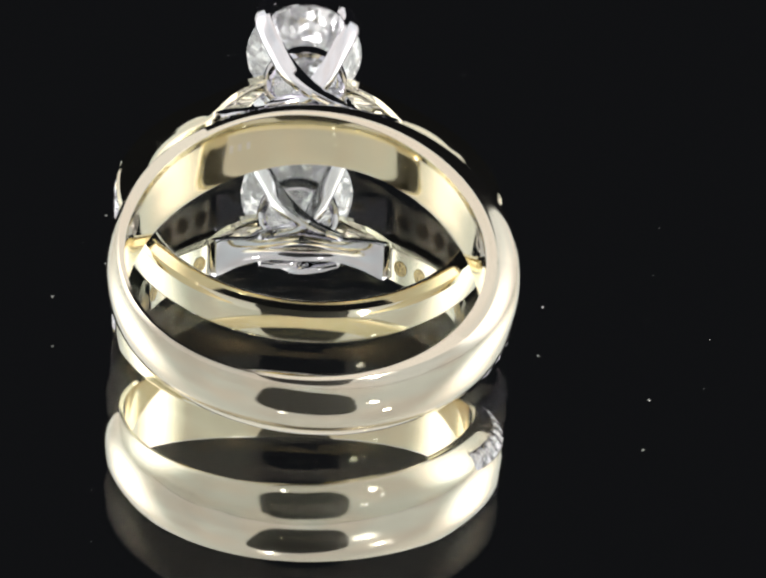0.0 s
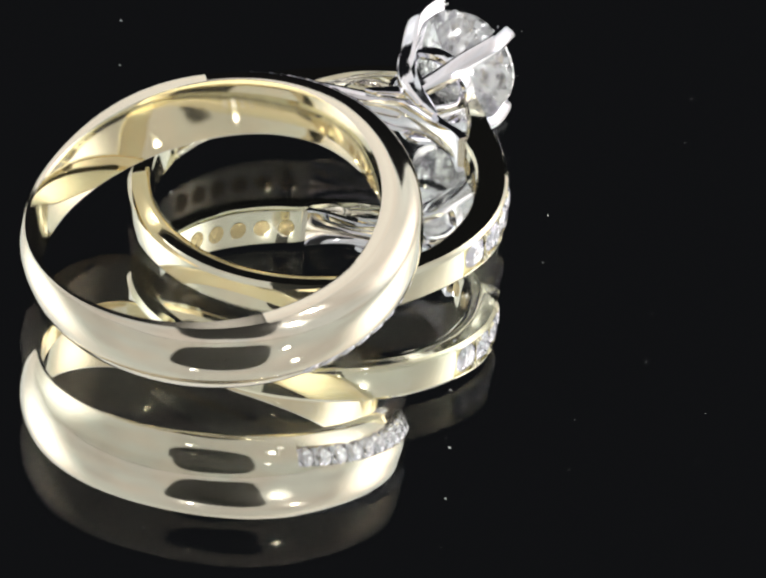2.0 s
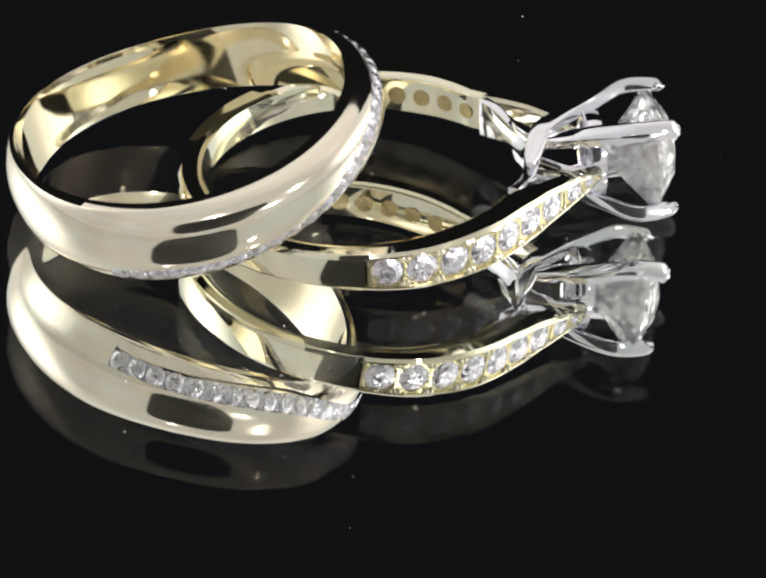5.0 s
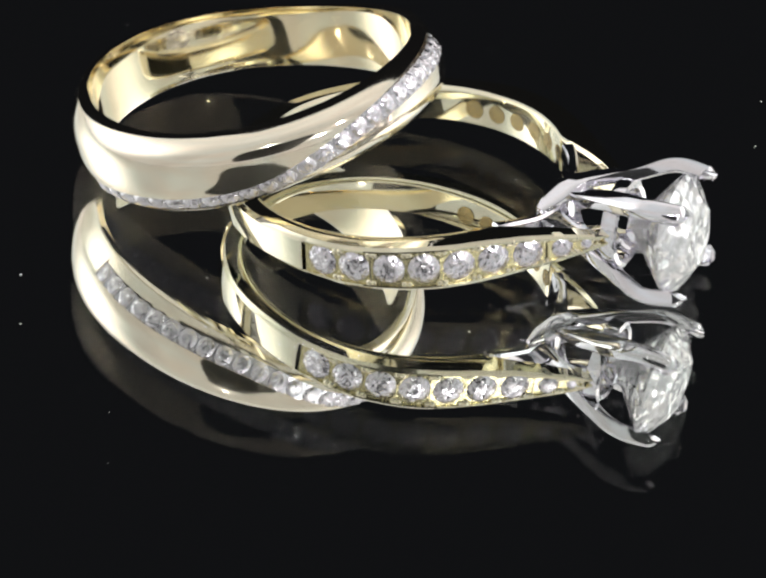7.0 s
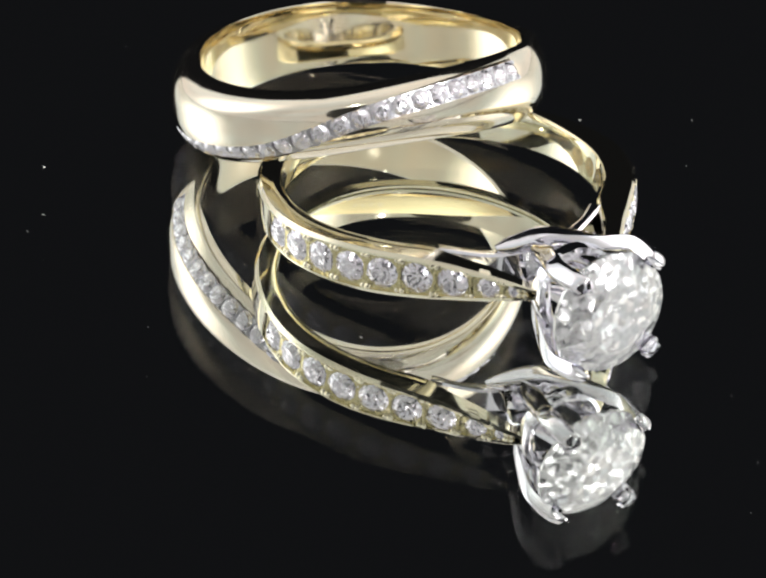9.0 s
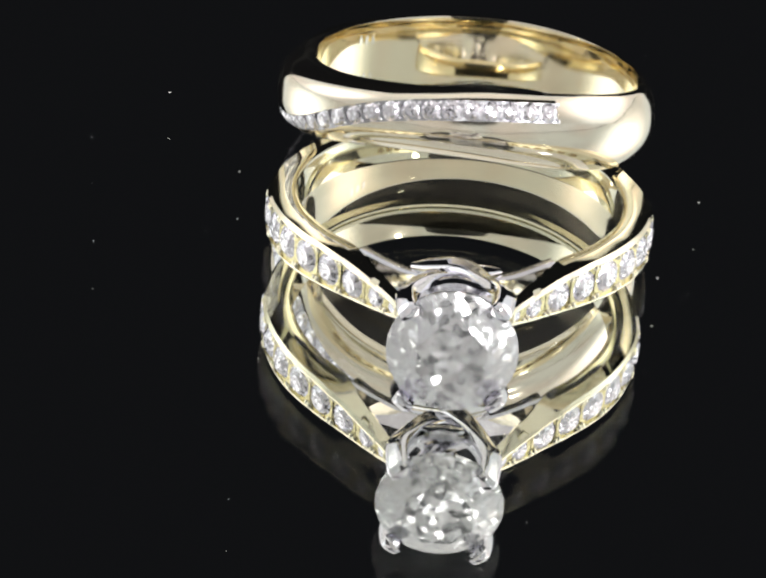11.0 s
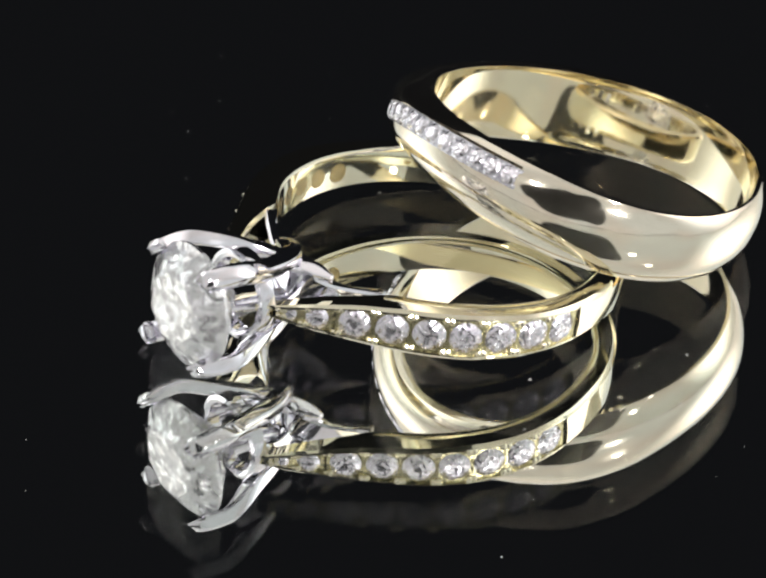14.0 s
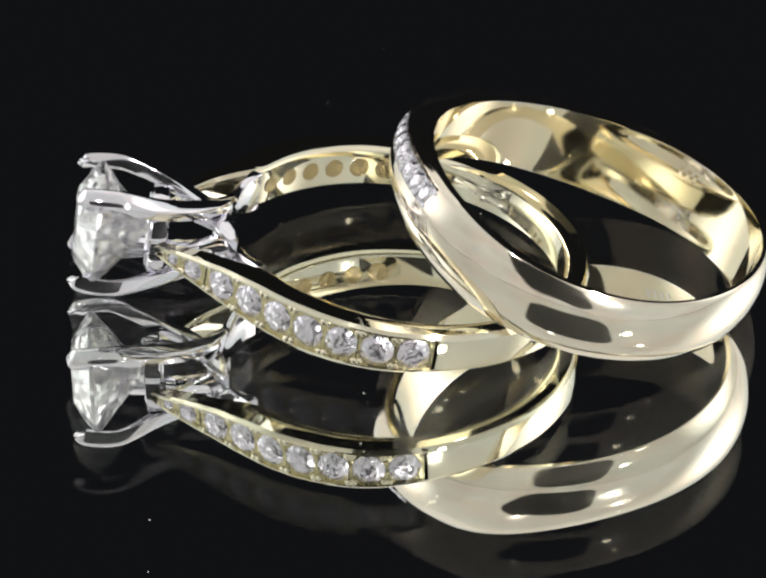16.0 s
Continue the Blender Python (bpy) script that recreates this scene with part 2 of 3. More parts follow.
def a_rim(p):
    """Breadth of the flat upper rim, with a crisp corner where the thick front meets each side."""
    swell = sum(math.exp(-0.5 * ((p - q + 180) % 360 - 180) ** 2 / 18 ** 2) for q in (-29, 151))
    return a_edge(p) + 0.34 * MM * swell


ROW_A0, ROW_A1 = -27.0, 118.5    # degrees: where the row of small diamonds begins and ends


def a_upper(p):
    """The band's upper edge runs in a slight wave."""
    a = radians(p)
    back = 0.36 * MM * max(0.0, 0.35 + 0.65 * math.cos(a - radians(240)))
    return back + S * (-0.00238 * math.cos(2 * a) - 0.00073 * math.sin(2 * a) + 0.00047 * math.cos(3 * a) - 0.00011 * math.sin(3 * a))


def a_lower(p):
    a = radians(p)
    return -A_W + S * (-0.00196 * math.cos(a) - 0.00029 * math.sin(a) - 0.00332 * math.cos(2 * a) + 0.00138 * math.sin(2 * a) - 0.00031 * math.cos(3 * a) - 0.00035 * math.sin(3 * a))


A_ROW = [(-27, 3.5), (-8, 3.42), (10, 3.4), (26, 3.2), (35, 2.95), (48, 2.2), (60, 1.48), (72, 1.1), (84, 0.9), (96, 0.8), (120, 0.75)]


def a_row(p):
    """Height of the middle of the diamond row, and half its width."""
    if ROW_A0 <= p <= ROW_A1:
        drop = soft_table(p, A_ROW, 3.0)
    else:
        u = ((p - ROW_A1) % 360) / (360 - ROW_A1 + ROW_A0)
        drop = 0.76 + 2.9 * u * u * (3 - 2 * u)
    return a_upper(p) - drop * MM, lerp_table(p, [(-27, 0.42), (20, 0.47), (60, 0.53), (125, 0.53), (150, 0.42)]) * MM


def a_dome(p, z):
    """Outer radius of the band at the height z."""
    zu, zl = a_upper(p), a_lower(p)
    v = (2 * z - zu - zl) / (zu - zl)
    thick = a_thick(p)
    top = max(0.0, math.cos(radians(p - 42)))
    edge = a_rim(p) if v > 0 else a_edge(p)
    return A_RI + edge + (thick - edge) * max(0.0, 1 - abs(v) ** (2.3 + (2.2 if v > 0 else 0.4) * top))


def setting_cell(bm, m, half_len, half_wide, hole, deep):
    """A square seat with a round hole, its face at the height 0 of m."""
    n = 24
    rows = [[], [], []]
    for i in range(n):
        a = 2 * math.pi * i / n
        c, q = math.cos(a), math.sin(a)
        k = 1 / max(abs(c), abs(q))
        rows[0].append(m @ Vector((c * k * half_len, q * k * half_wide, 0)))
        rows[1].append(m @ Vector((c * hole, q * hole, 0)))
        rows[2].append(m @ Vector((c * hole * 0.9, q * hole * 0.9, -deep)))
    grid(bm, rows, close_v=True)


def wedding_band():
    ring = new("wedding_band")
    tagged(ring, "domed yellow gold wedding band with a diagonal row of diamonds", "ring")
    local = frame_to(A_C, A_N, (1, 0, 0))
    bm = bmesh.new()
    rows = []
    n = 540
    for i in range(n):
        p = -180 + 360 * i / n
        c, s = math.cos(radians(p)), math.sin(radians(p))
        zu, zl = a_upper(p), a_lower(p)
        zc, hw = a_row(p)
        inside = ROW_A0 <= p <= ROW_A1
        deep = 0.55 * MM if inside else 0.0
        prof = []
        e = 0.10 * MM
        for k in range(9):          # comfort-fit inner face
            v = k / 8
            z = zl + e + (zu - zl - 2 * e) * v
            prof.append((A_RI + 0.04 * MM * (2 * v - 1) ** 4, z))
        prof.append((A_RI + 0.05 * MM, zu - 0.03 * MM))
        prof.append((A_RI + a_rim(p) - 0.02 * MM, zu))
        zs = []
        top = zu - 0.06 * MM
        a = zc + hw
        b = zc - hw
        zs += [(top + (a - top) * (k / 12), 0.0) for k in range(13)]
        zs += [(a - 0.03 * MM, deep), (zc, deep), (b + 0.03 * MM, deep)]
        zs += [(b + (zl + 0.06 * MM - b) * (k / 12), 0.0) for k in range(13)]
        prof += [(max(a_dome(p, z) - d, A_RI + 0.08 * MM), z) for z, d in zs]
        prof.append((A_RI + a_edge(p) - 0.02 * MM, zl))
        prof.append((A_RI + 0.05 * MM, zl + 0.03 * MM))
        rows.append([(r * c, r * s, z) for r, z in prof])
    grid(bm, rows, close_u=True, close_v=True)
    for k, f in enumerate(bm.faces):
        if k % len(prof) < 8:
            f.material_index = 1
    band = part("band", bm, GOLD, ring, sharp=40)
    band.data.materials.append(GOLD_IN)
    gem = flat_mesh(brilliant(1.0 * MM), "small_diamond", MELEE)
    bead_bm = bmesh.new()
    bmesh.ops.create_icosphere(bead_bm, subdivisions=2, radius=0.10 * MM)
    bead = flat_mesh(bead_bm, "bead", WHITE_GOLD)
    count = 25
    for i in range(count):
        p = ROW_A0 + 2.6 + (ROW_A1 - ROW_A0 - 5.2) * i / (count - 1)
        zc, hw = a_row(p)
        zc2, _ = a_row(p + 1)
        c, s = math.cos(radians(p)), math.sin(radians(p))
        r = a_dome(p, zc)
        slope = (a_dome(p, zc + 0.2 * MM) - a_dome(p, zc - 0.2 * MM)) / (0.4 * MM)
        out = Vector((c, s, -slope)).normalized()
        along = Vector((-s * r, c * r, (zc2 - zc) * 180 / math.pi)).normalized()
        pos = Vector((r * c, r * s, zc)) - out * 0.14 * MM
        m = frame_to(pos, out, along)
        shared("diamond", gem, ring, m @ Matrix.Rotation(random.random() * 6, 4, "Z") @ Matrix.Scale(1.08, 4))
        across = out.cross(along)
        seat = bmesh.new()
        setting_cell(seat, m @ Matrix.Translation((0, 0, 0.03 * MM)), 0.60 * MM, hw, 0.5 * MM, 0.2 * MM)
        part("seat", seat, GRAIN_WHITE, ring, sharp=60)
        for k in (-1, 1):
            q = pos + along * 0.5 * MM + across * (k * 0.38 * MM)
            shared("bead", bead, ring, Matrix.Translation(q))
    # stamped marks inside
    for p0, z0, count in ((-44, -2.9, 4), (-44, -0.75, 3), (113, -1.3, 4)):
        for k in range(count):
            a = radians(p0 + 3.0 * k)
            bm = bmesh.new()
            box(bm, -0.11 * MM, 0.11 * MM, -0.27 * MM, 0.27 * MM, 0.0, 0.006 * MM, 0.002 * MM)
            w = Vector((-math.cos(a), -math.sin(a), 0))
            part("mark", bm, GOLD, ring, m=frame_to(-w * A_RI + Vector((0, 0, z0 * MM)), w, (-math.sin(a), math.cos(a), 0)))
    ring.matrix_basis = local
    return ring


BAND = wedding_band()


# ---- solitaire ring ----
B_MID = Vector((-0.0260 * S, -0.0057 * S, 0.0220 * S - FLOOR))
B_HEAD = Vector((-0.0338 * S, 0.1002 * S, 0.0299 * S - FLOOR))
HEAD_Z = -0.17 * MM      # the head sits a little low of the shank
R_OUT = [(8, 12.9), (13, 12.2), (20, 11.3), (30, 10.45), (42, 10.05), (58, 9.98), (80, 9.93), (97, 9.7), (110, 9.55), (180, 9.55)]
R_IN = [(8, 12.25), (13, 11.25), (20, 10.15), (28, 9.2), (33, 8.62), (38, 8.34), (180, 8.32)]
H_OUT = [(8, 0.10), (13, 0.44), (20, 0.74), (30, 1.0), (42, 1.16), (60, 1.22), (80, 1.14), (97, 1.04), (130, 0.98), (180, 0.95)]
H_IN = [(8, 0.16), (13, 0.55), (20, 0.9), (32, 1.08), (60, 1.16), (97, 1.04), (180, 0.96)]
CH0, CH1 = 11.0, 96.5


def claw(bm, path, sx, sz):
    """A flat ribbon claw: it faces outwards at its tip and lies flat where it crosses at the base."""
    rows = []
    n = len(path) - 1
    for i, p in enumerate(path):
        u = i / n
        t = (path[min(i + 1, n)] - path[max(i - 1, 0)]).normalized()
        k = min(1.0, u / 0.9)
        k = k * k * (3 - 2 * k)
        up = Vector((sx * 0.85 * (1 - k), 0.25 * k, sz)).normalized()
        s = t.cross(up).normalized()
        d = s.cross(t).normalized()
        if d.dot(up) < 0:
            d = -d
        w = lerp_table(u, [(0, 0.62), (0.02, 0.86), (0.05, 0.96), (0.25, 1.0), (0.5, 1.02), (0.8, 1.1), (0.92, 0.9), (1, 0.4)]) * MM
        h = lerp_table(u, [(0, 0.45), (0.02, 0.72), (0.05, 0.85), (0.3, 0.8), (0.6, 0.62), (1, 0.35)]) * MM
        prof = [(-0.5, -0.38), (-0.5, 0.22), (-0.46, 0.38), (-0.36, 0.47), (-0.18, 0.5), (0.18, 0.5), (0.36, 0.47), (0.46, 0.38), (0.5, 0.22), (0.5, -0.38), (0.34, -0.5), (-0.34, -0.5)]
        rows.append([p + s * (a * w) + d * (b * h) for a, b in prof])
    vs = grid(bm, rows, close_v=True)
    bm.faces.new(vs[0])
    bm.faces.new(vs[-1])


def solitaire_ring():
    ring = new("solitaire_ring")
    tagged(ring, "yellow gold diamond solitaire ring with channel-set shoulders, lying on the mirror", "ring")
    zdir = Vector((0.017, -0.090, 1.0)).normalized()
    ydir = B_HEAD - B_MID
    ydir = (ydir - zdir * ydir.dot(zdir)).normalized()
    local = frame_to(B_MID, zdir, ydir.cross(zdir))
    # shank with both shoulders
    bm = bmesh.new()
    rows = []
    n = 420
    for i in range(n + 1):
        d = 8 + 344 * i / n          # from the head round the back
        dd = min(d, 360 - d)
        a = radians(90 - d)
        c, s = math.cos(a), math.sin(a)
        ro, ri = soft_table(dd, R_OUT, 1.5) * MM, soft_table(dd, R_IN, 1.0) * MM
        ho, hi = soft_table(dd, H_OUT, 1.5) * MM, soft_table(dd, H_IN, 1.0) * MM
        wall = min(0.24 * MM, ho * 0.5)
        deep = min(0.72 * MM, (ro - ri) * 0.75) if CH0 < dd < CH1 else 0.0
        e = min(0.16 * MM, ho * 0.2)
        crown = 0.10 * MM if dd > CH1 else 0.0
        prof = [(ri + 0.03 * MM, -hi + e), (ri, -hi * 0.5), (ri, 0), (ri, hi * 0.5), (ri + 0.03 * MM, hi - e), (ri + e * 1.5, hi),
                (ri + (ro - ri) * 0.5, (hi + ho) / 2), (ro - e, ho), (ro, ho - e), (ro + crown * 0.3, ho - wall), (ro - deep + crown * 0.4, ho - wall - 0.01 * MM),
                (ro - deep + crown, 0), (ro - deep + crown * 0.4, -ho + wall + 0.01 * MM), (ro + crown * 0.3, -ho + wall), (ro, -ho + e), (ro - e, -ho), (ri + (ro - ri) * 0.5, -(hi + ho) / 2), (ri + e * 1.5, -hi)]
        rows.append([(r * c, r * s, z) for r, z in prof])
    vs = grid(bm, rows, close_v=True)
    bm.faces.new(vs[0])
    bm.faces.new(vs[-1])
    part("shank", bm, GOLD_B, ring, sharp=40)
    # white gold bridge under the head
    bm = bmesh.new()
    rows = []
    for i in range(97):
        d = -33 + 66 * i / 96
        a = radians(90 - d)
        c, s = math.cos(a), math.sin(a)
        f = abs(d)
        h = soft_table(f, [(0, 0.86), (7, 0.76), (15, 0.66), (23, 0.84), (29, 1.04), (33, 1.08)], 1.5) * MM
        r0 = soft_table(f, [(0, 8.45), (18, 8.3), (33, 8.25)], 1.0) * MM
        r1 = soft_table(f, [(0, 9.5), (12, 9.2), (22, 9.0), (33, 8.95)], 1.0) * MM
        bulge = 0.16 * MM * min(1.0, (33 - f) / 8)
        prof = [(r0 + 0.02 * MM + bulge * abs(v) ** 2.2, v * h * 0.94) for v in (-1, -0.75, -0.5, -0.25, 0, 0.25, 0.5, 0.75, 1)]
        prof += [(r0 + bulge + 0.12 * MM, h), (r1 - 0.12 * MM, h), (r1, h - 0.12 * MM), (r1, -h + 0.12 * MM), (r1 - 0.12 * MM, -h), (r0 + bulge + 0.12 * MM, -h)]
        rows.append([(r * c, r * s, z) for r, z in prof])
    vs = grid(bm, rows, close_v=True)
    bm.faces.new(vs[0])
    bm.faces.new(vs[-1])
    part("bridge", bm, WHITE_GOLD, ring, "polished white gold bridge under the stone")
    # four crossing claws
    tip_y = (B_HEAD - B_MID).dot(ydir)
    for sx in (1, -1):
        for sz in (1, -1):
            t = Vector((sx * 2.2 * MM, tip_y, (sz * 2.45 - sx * 0.13) * MM + HEAD_Z))
            over = 0.24 if sx < 0 else -0.24
            pts = [t + Vector((-sx * 0.22, 0.24, -sz * 0.22)) * MM, t + Vector((-sx * 0.03, 0.1, -sz * 0.03)) * MM, t + Vector((sx * 0.06, -1.5, sz * 0.02)) * MM,
                   Vector((sx * 1.68 * MM, 12.4 * MM, sz * 2.04 * MM + HEAD_Z * 0.7)), Vector((sx * 1.0 * MM, 10.8 * MM, sz * (1.62 + over * 0.4) * MM + HEAD_Z * 0.3)),
                   Vector((sx * 0.12 * MM, 9.55 * MM, sz * (1.28 + over) * MM)), Vector((-sx * 1.0 * MM, 8.95 * MM, sz * (1.06 + over * 0.5) * MM)), Vector((-sx * 2.15 * MM, 8.5 * MM, sz * 0.82 * MM))]
            bm = bmesh.new()
            path = smooth_path(pts, 56)
            claw(bm, path, sx, sz)
            part("claw", bm, WHITE_GOLD, ring, "polished white gold claw")
    # gallery ring and arches below the stone
    bm = bmesh.new()
    rows = []
    gy = tip_y - 3.45 * MM
    for i in range(48):
        a = 2 * math.pi * i / 48
        row = []
        for j in range(8):
            b = 2 * math.pi * j / 8
            rr = 2.05 * MM + 0.26 * MM * math.copysign(abs(math.cos(b)) ** 0.6, math.cos(b))
            row.append((rr * math.cos(a), gy + 0.45 * MM * math.copysign(abs(math.sin(b)) ** 0.6, math.sin(b)), rr * math.sin(a) + HEAD_Z))
        rows.append(row)
    grid(bm, rows, close_u=True, close_v=True)
    part("gallery", bm, WHITE_GOLD, ring, "white gold gallery ring under the stone")
    # posts from the gallery down to the bridge
    for sx in (1, -1):
        bm = bmesh.new()
        path = smooth_path([Vector((sx * 2.0 * MM, gy, HEAD_Z)), Vector((sx * 1.9 * MM, gy - 1.3 * MM, HEAD_Z * 0.6)), Vector((sx * 1.2 * MM, 9.2 * MM, 0))], 16)
        sweep(bm, path, lambda u: 1.3 * MM * (1 - 0.5 * math.sin(math.pi * u)), lambda u: 0.5 * MM, lambda u: Vector((1, 0, 0)), 10, 0.7)
        part("post", bm, WHITE_GOLD, ring, "white gold post under the gallery")
    # main stone
    big = flat_mesh(brilliant(6.3 * MM), "main_diamond", BRILLIANT)
    stone_m = frame_to(Vector((0, tip_y - 0.42 * MM, HEAD_Z)), (0, 1, 0), (1, 0, 0))
    shared("diamond", big, ring, stone_m, "large round brilliant-cut diamond")
    # channel-set shoulder stones
    small = flat_mesh(brilliant(1.0 * MM), "shoulder_diamond", MELEE)
    bb = bmesh.new()
    bmesh.ops.create_icosphere(bb, subdivisions=2, radius=0.19 * MM)
    bead = flat_mesh(bb, "gold_bead", GOLD_B)
    for sgn in (1, -1):
        d = CH1 - 5.95
        while d > 14:
            ho = soft_table(d, H_OUT, 1.5)
            dia = min(1.76, 2 * (ho - 0.12))
            r = soft_table(d, R_OUT, 1.5) * MM
            a = radians(90 - sgn * d)
            d2 = d - 1
            r2 = soft_table(d2, R_OUT, 1.5) * MM
            a2 = radians(90 - sgn * d2)
            along = (Vector((r2 * math.cos(a2), r2 * math.sin(a2), 0)) - Vector((r * math.cos(a), r * math.sin(a), 0))).normalized()
            out = along.cross(Vector((0, 0, 1)))
            if out.dot(Vector((math.cos(a), math.sin(a), 0))) < 0:
                out = -out
            pos = Vector((r * math.cos(a), r * math.sin(a), 0)) - out * (0.16 * MM)
            seat = bmesh.new()
            setting_cell(seat, frame_to(pos + out * 0.03 * MM, out, along), (dia + (0.2 if dia > 1.6 else 0.34)) / 2 * MM, (ho - 0.13) * MM, dia * 0.455 * MM, 0.25 * MM)
            part("seat", seat, GRAIN_GOLD, ring, sharp=60)
            shared("diamond", small, ring, frame_to(pos, out, along) @ Matrix.Rotation(random.random() * 6, 4, "Z") @ Matrix.Scale(dia * 0.94, 4))
            pitch = (dia + 0.02) * MM
            for k in (-1, 1):
                for f in (-1, 1):
                    q = pos + along * (pitch * 0.5 + f * 0.13 * MM) + Vector((0, 0, k * (ho - 0.36) * MM)) + out * 0.02 * MM
                    shared("bead", bead, ring, Matrix.Translation(q) @ Matrix.Scale(0.75 + 0.35 * random.random(), 4))
            step = pitch / (along.length * math.hypot(r, (r - r2) * 180 / math.pi))
            d -= math.degrees(step)
    # discs on the shank's inside as open stone backs, shade put into the gold
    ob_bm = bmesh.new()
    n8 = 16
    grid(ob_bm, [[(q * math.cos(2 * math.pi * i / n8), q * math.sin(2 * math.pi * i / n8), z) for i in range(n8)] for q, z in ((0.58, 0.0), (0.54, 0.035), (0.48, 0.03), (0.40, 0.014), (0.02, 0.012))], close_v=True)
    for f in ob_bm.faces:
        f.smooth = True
    lip = flat_mesh(ob_bm, "opening_disc", OPENING_SHADE)
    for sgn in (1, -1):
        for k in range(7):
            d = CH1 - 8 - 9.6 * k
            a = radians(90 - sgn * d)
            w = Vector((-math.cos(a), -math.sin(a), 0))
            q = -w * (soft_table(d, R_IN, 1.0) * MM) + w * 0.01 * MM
            shared("opening_disc", lip, ring, frame_to(q, w, (0, 0, 1)) @ Matrix.Scale((0.95 - 0.03 * k) * MM, 4))
    ring.matrix_basis = local
    return ring


SOLITAIRE = solitaire_ring()


# ---- lights of the set, seen only as reflections ----
TABLE_Z = -0.04


def table():
    bm = bmesh.new()
    rows = []
    for i in range(96):
        a = 2 * math.pi * i / 96
        rows.append([(r * math.cos(a), r * math.sin(a), z) for r, z in ((0.001, TABLE_Z), (0.79, TABLE_Z), (0.80, TABLE_Z - 0.008), (0.79, TABLE_Z - 0.03), (0.001, TABLE_Z - 0.03))])
    grid(bm, rows, close_u=True, close_v=True)
    tagged(finish(bm, "floor", BLACK), "matt black table top under the turntable", "table", kind="structure")
    bm = bmesh.new()
    rows = []
    for i in range(64):
        a = 2 * math.pi * i / 64
        rows.append([(r * math.cos(a), r * math.sin(a), z) for r, z in ((0.02, -0.008), (0.12, -0.008), (0.12, -0.010), (0.09, -0.012), (0.09, -0.034), (0.13, -0.036), (0.13, TABLE_Z), (0.02, TABLE_Z))])
    grid(bm, rows, close_u=True, close_v=True)
    tagged(finish(bm, "turntable_base", BLACK), "black plastic motor base of the turntable", "turntable")


table()


def light_tent():
    """White glowing cloth round and over the camera's side, open to the dark behind the rings."""
    tent = new("light_tent")
    tagged(tent, "white cloth light tent with its own glow, open at the back", "light tent")
    bm = bmesh.new()
    rows = []
    for i in range(61):
        a = radians(TENT_A0 + (TENT_A1 - TENT_A0) * i / 60)
        row = []
        for j in range(25):
            e = radians(TENT_TOP * j / 24)
            r = 0.47 + 0.006 * math.sin(9 * a) * math.cos(e)
            row.append((r * math.cos(e) * math.cos(a), r * math.cos(e) * math.sin(a), TABLE_Z + 0.002 + (r + 0.04) * math.sin(e)))
        rows.append(row)
    grid(bm, rows)
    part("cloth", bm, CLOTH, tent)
    bm = bmesh.new()
    rows = []
    for i in range(48):
        a = 2 * math.pi * i / 48
        rows.append([(0.47 * math.cos(radians(e)) * math.cos(a), 0.47 * math.cos(radians(e)) * math.sin(a), TABLE_Z + 0.002 + 0.5 * math.sin(radians(e))) for e in (52, 58, 64, 70, 76, 82, 89.9)])
    grid(bm, rows, close_u=True)
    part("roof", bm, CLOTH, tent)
    for a in (TENT_A0, TENT_A1):
        bm = bmesh.new()
        path = [Vector((0.474 * math.cos(radians(TENT_TOP * j / 24)) * math.cos(radians(a)), 0.474 * math.cos(radians(TENT_TOP * j / 24)) * math.sin(radians(a)), TABLE_Z + 0.002 + 0.5 * math.sin(radians(TENT_TOP * j / 24)))) for j in range(25)]
        sweep(bm, path, lambda u: 0.006, lambda u: 0.006, lambda u, b=radians(a): Vector((-math.sin(b), math.cos(b), 0)), 8, 1.0)
        part("hoop", bm, BLACK, tent)


light_tent()


def tube(bm, a, b, r):
    sweep(bm, [Vector(a) + (Vector(b) - Vector(a)) * (k / 4) for k in range(5)], lambda u: 2 * r, lambda u: 2 * r, lambda u: Vector((0.1, 0.2, 1)), 10, 1.0)


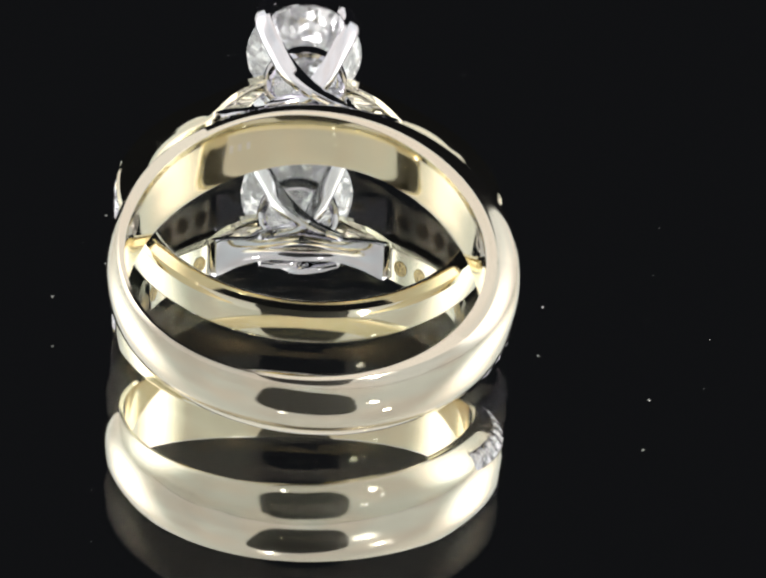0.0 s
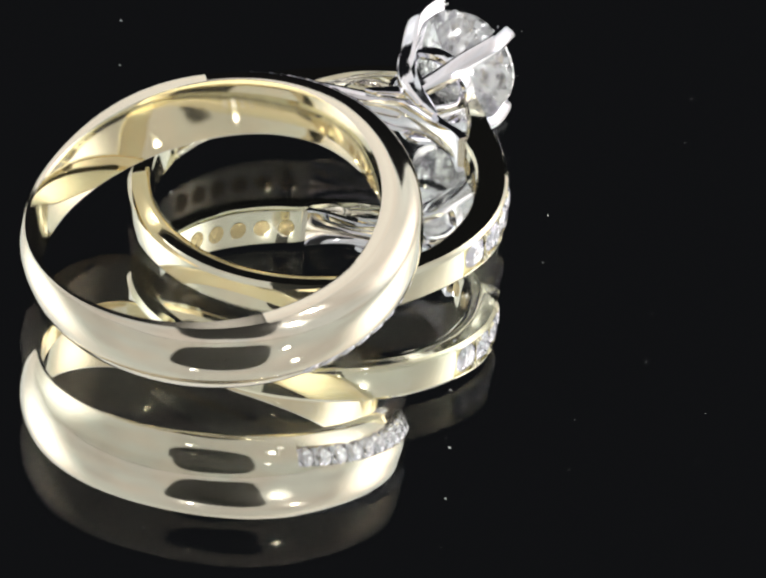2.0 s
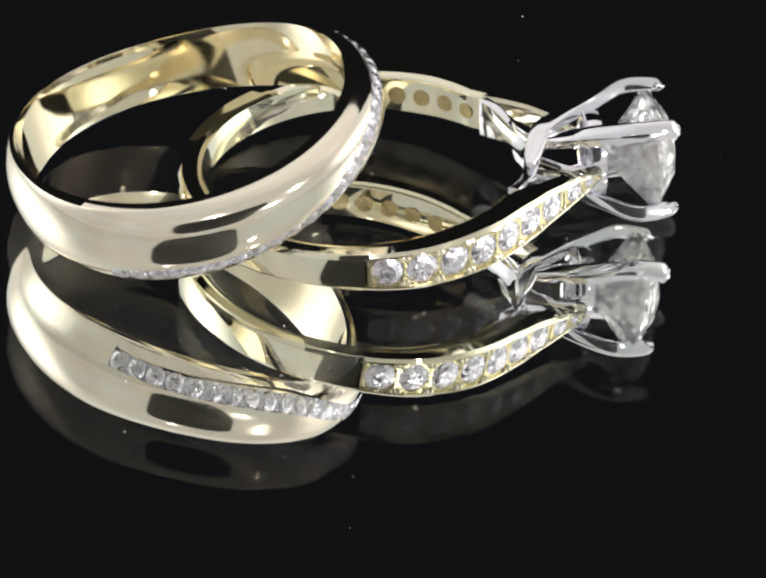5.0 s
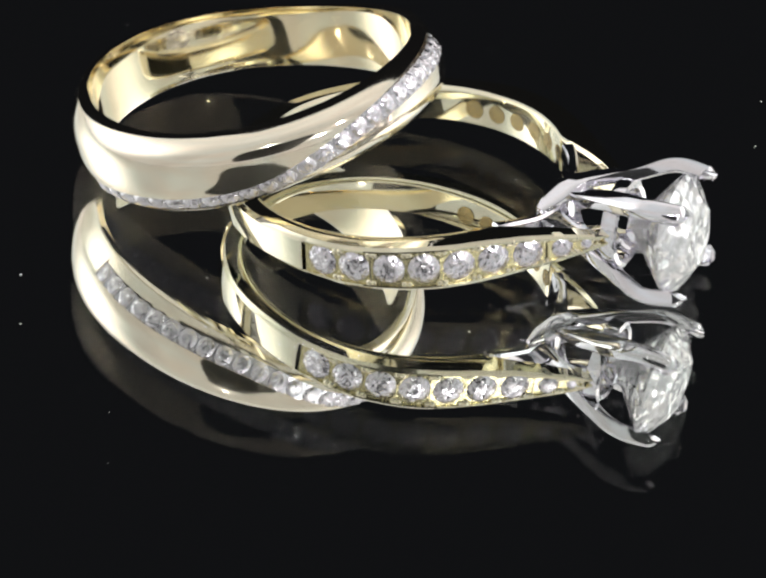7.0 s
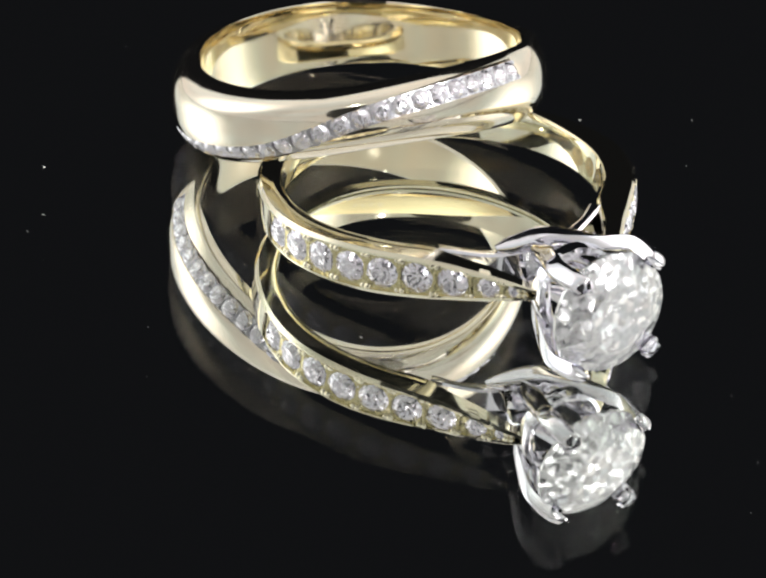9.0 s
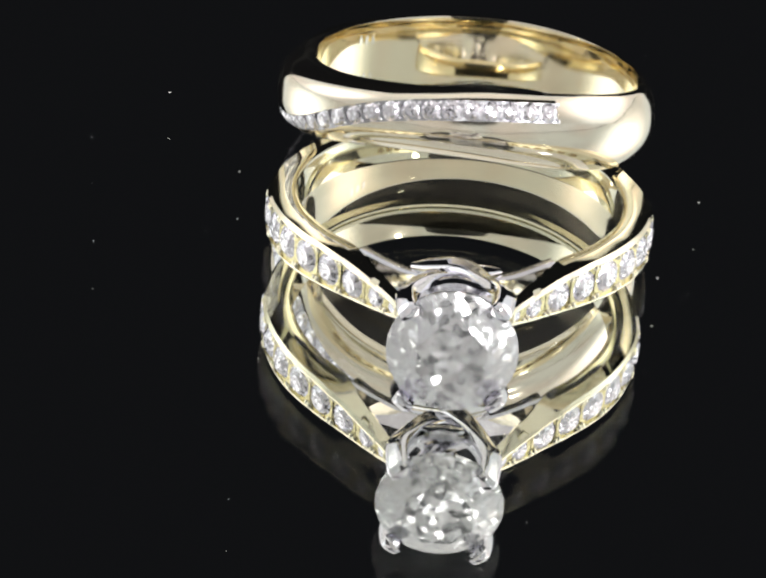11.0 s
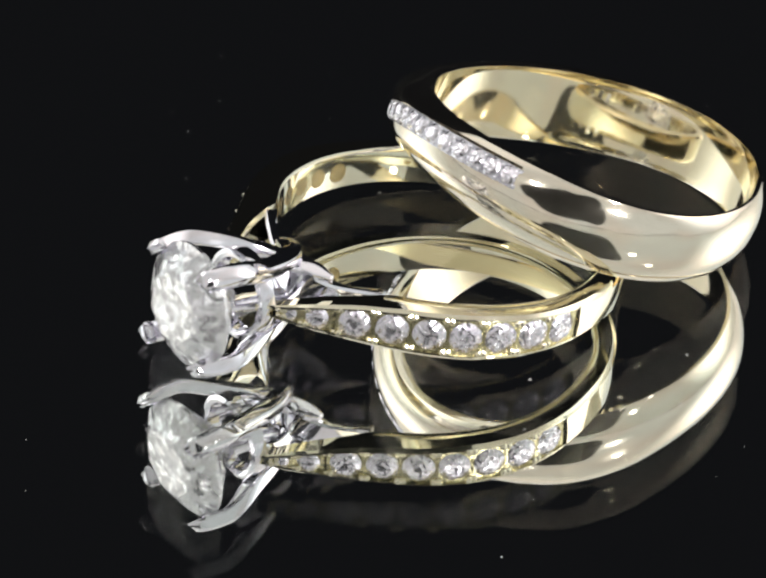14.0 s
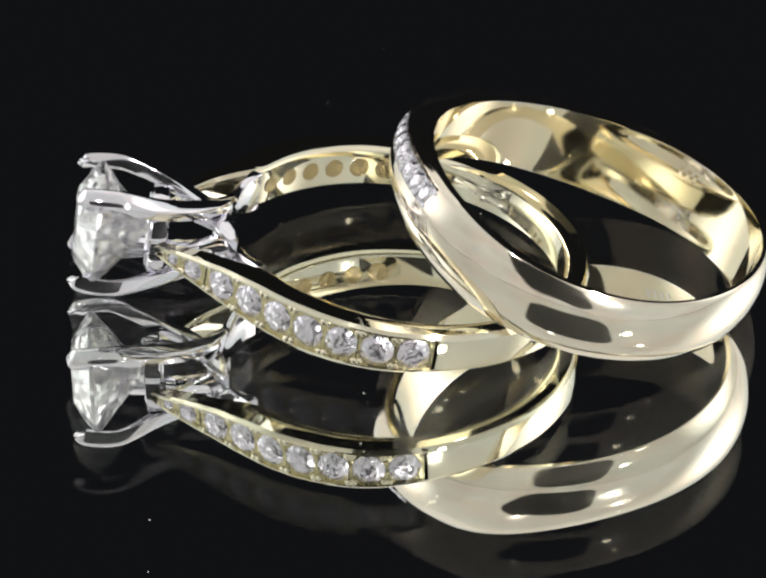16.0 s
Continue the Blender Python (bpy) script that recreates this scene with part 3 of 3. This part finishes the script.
def recorder():
    """Camera behind a black shade card, with three spot lamps on arms."""
    rig = new("camera_rig")
    tagged(rig, "black camera shade card on a foot with three spot lamps", "camera")
    bm = bmesh.new()
    cx, cy, hx, hy = (CARD[0] + CARD[1]) / 2, (CARD[2] + CARD[3]) / 2, (CARD[1] - CARD[0]) / 2, (CARD[3] - CARD[2]) / 2
    rows = []
    for i in range(48):          # a card with well rounded corners
        a = 2 * math.pi * i / 48
        c, q = math.cos(a), math.sin(a)
        c, q = math.copysign(abs(c) ** 0.5, c), math.copysign(abs(q) ** 0.5, q)
        rows.append([(cx + hx * c * k, cy + hy * q * k, z) for k, z in ((0.01, 0.014), (0.98, 0.014), (1.0, 0.018), (0.98, 0.022), (0.01, 0.022))])
    grid(bm, rows, close_u=True, close_v=True)
    part("shade_card", bm, BLACK, rig, m=STILL)
    bm = bmesh.new()
    grid(bm, [[(q * math.cos(2 * math.pi * i / 32), q * math.sin(2 * math.pi * i / 32), z) for i in range(32)] for q, z in ((0.010, 0.015), (0.010, 0.011), (0.013, 0.011), (0.013, 0.015))], close_v=True)
    part("lens_barrel", bm, BLACK, rig, m=STILL)
    bm = bmesh.new()
    back = STILL @ Vector((0.0, 0.0, 0.42))
    tube(bm, STILL @ Vector((0, 0, 0.02)), back, 0.006)
    part("arm", bm, BLACK, rig)
    bm = bmesh.new()
    grid(bm, [[(back.x + q * math.cos(2 * math.pi * i / 16), back.y + q * math.sin(2 * math.pi * i / 16), z) for i in range(16)] for q, z in ((0.05, TABLE_Z), (0.05, TABLE_Z + 0.008), (0.008, TABLE_Z + 0.012), (0.008, back.z + 0.01))], close_v=True)
    part("foot", bm, BLACK, rig)
    for eye, r in SPOTS:
        m = look(eye, (0, 0, 0))
        lamp_bm = bmesh.new()
        grid(lamp_bm, [[(q * math.cos(2 * math.pi * i / 24), q * math.sin(2 * math.pi * i / 24), z) for i in range(24)] for q, z in ((r * 1.05, -0.001), (r * 1.25, -0.001), (r * 1.25, 0.015), (r * 0.3, 0.02))], close_v=True)
        lamp = part("spot_lamp", lamp_bm, BLACK, rig, m=m)
        bm = bmesh.new()
        bm.faces.new([bm.verts.new((r * math.cos(2 * math.pi * i / 24), r * math.sin(2 * math.pi * i / 24), 0)) for i in range(24)])
        part("lens", bm, LED, lamp, "brightly lit lens")
        bm = bmesh.new()
        tube(bm, m @ Vector((0, 0, 0.018)), Vector(eye).normalized() * 0.48, 0.003)
        part("arm", bm, BLACK, rig)


recorder()


def dust():
    bm = bmesh.new()
    rng = random.Random(5)
    spots = [(13.4, -13.2), (8.3, -5.4), (-16.1, -7.6), (-14.3, 0.6), (5.1, 7.9), (-25.6, 10.0)]
    while len(spots) < 30:
        a, r = rng.uniform(0, 6.28), 26 * math.sqrt(rng.random())
        spots.append((r * math.cos(a) - 3, r * math.sin(a)))
    for k, (x, y) in enumerate(spots):
        r = (0.05 if k < 6 else rng.uniform(0.008, 0.022)) * MM
        bmesh.ops.create_icosphere(bm, subdivisions=1, radius=r, matrix=Matrix.Translation((x * MM, y * MM, r * 0.4)) @ Matrix.Rotation(rng.random() * 3, 4, "Z") @ Matrix.Diagonal((1 + rng.random(), 1, 0.5, 1)))
    ob = finish(bm, "dust", DUST)
    return tagged(ob, "fine pale dust specks scattered on the mirror glass", "dust", kind="stuff")


SPECKS = dust()


def motions():
    for ob in (PLATE, BAND, SOLITAIRE, SPECKS):
        base = ob.matrix_basis.copy()
        walk(ob, [(k * 0.5, pose(0, 0, 0, 0, 0, SPIN * k * 0.5) @ base) for k in range(33)])


motions()
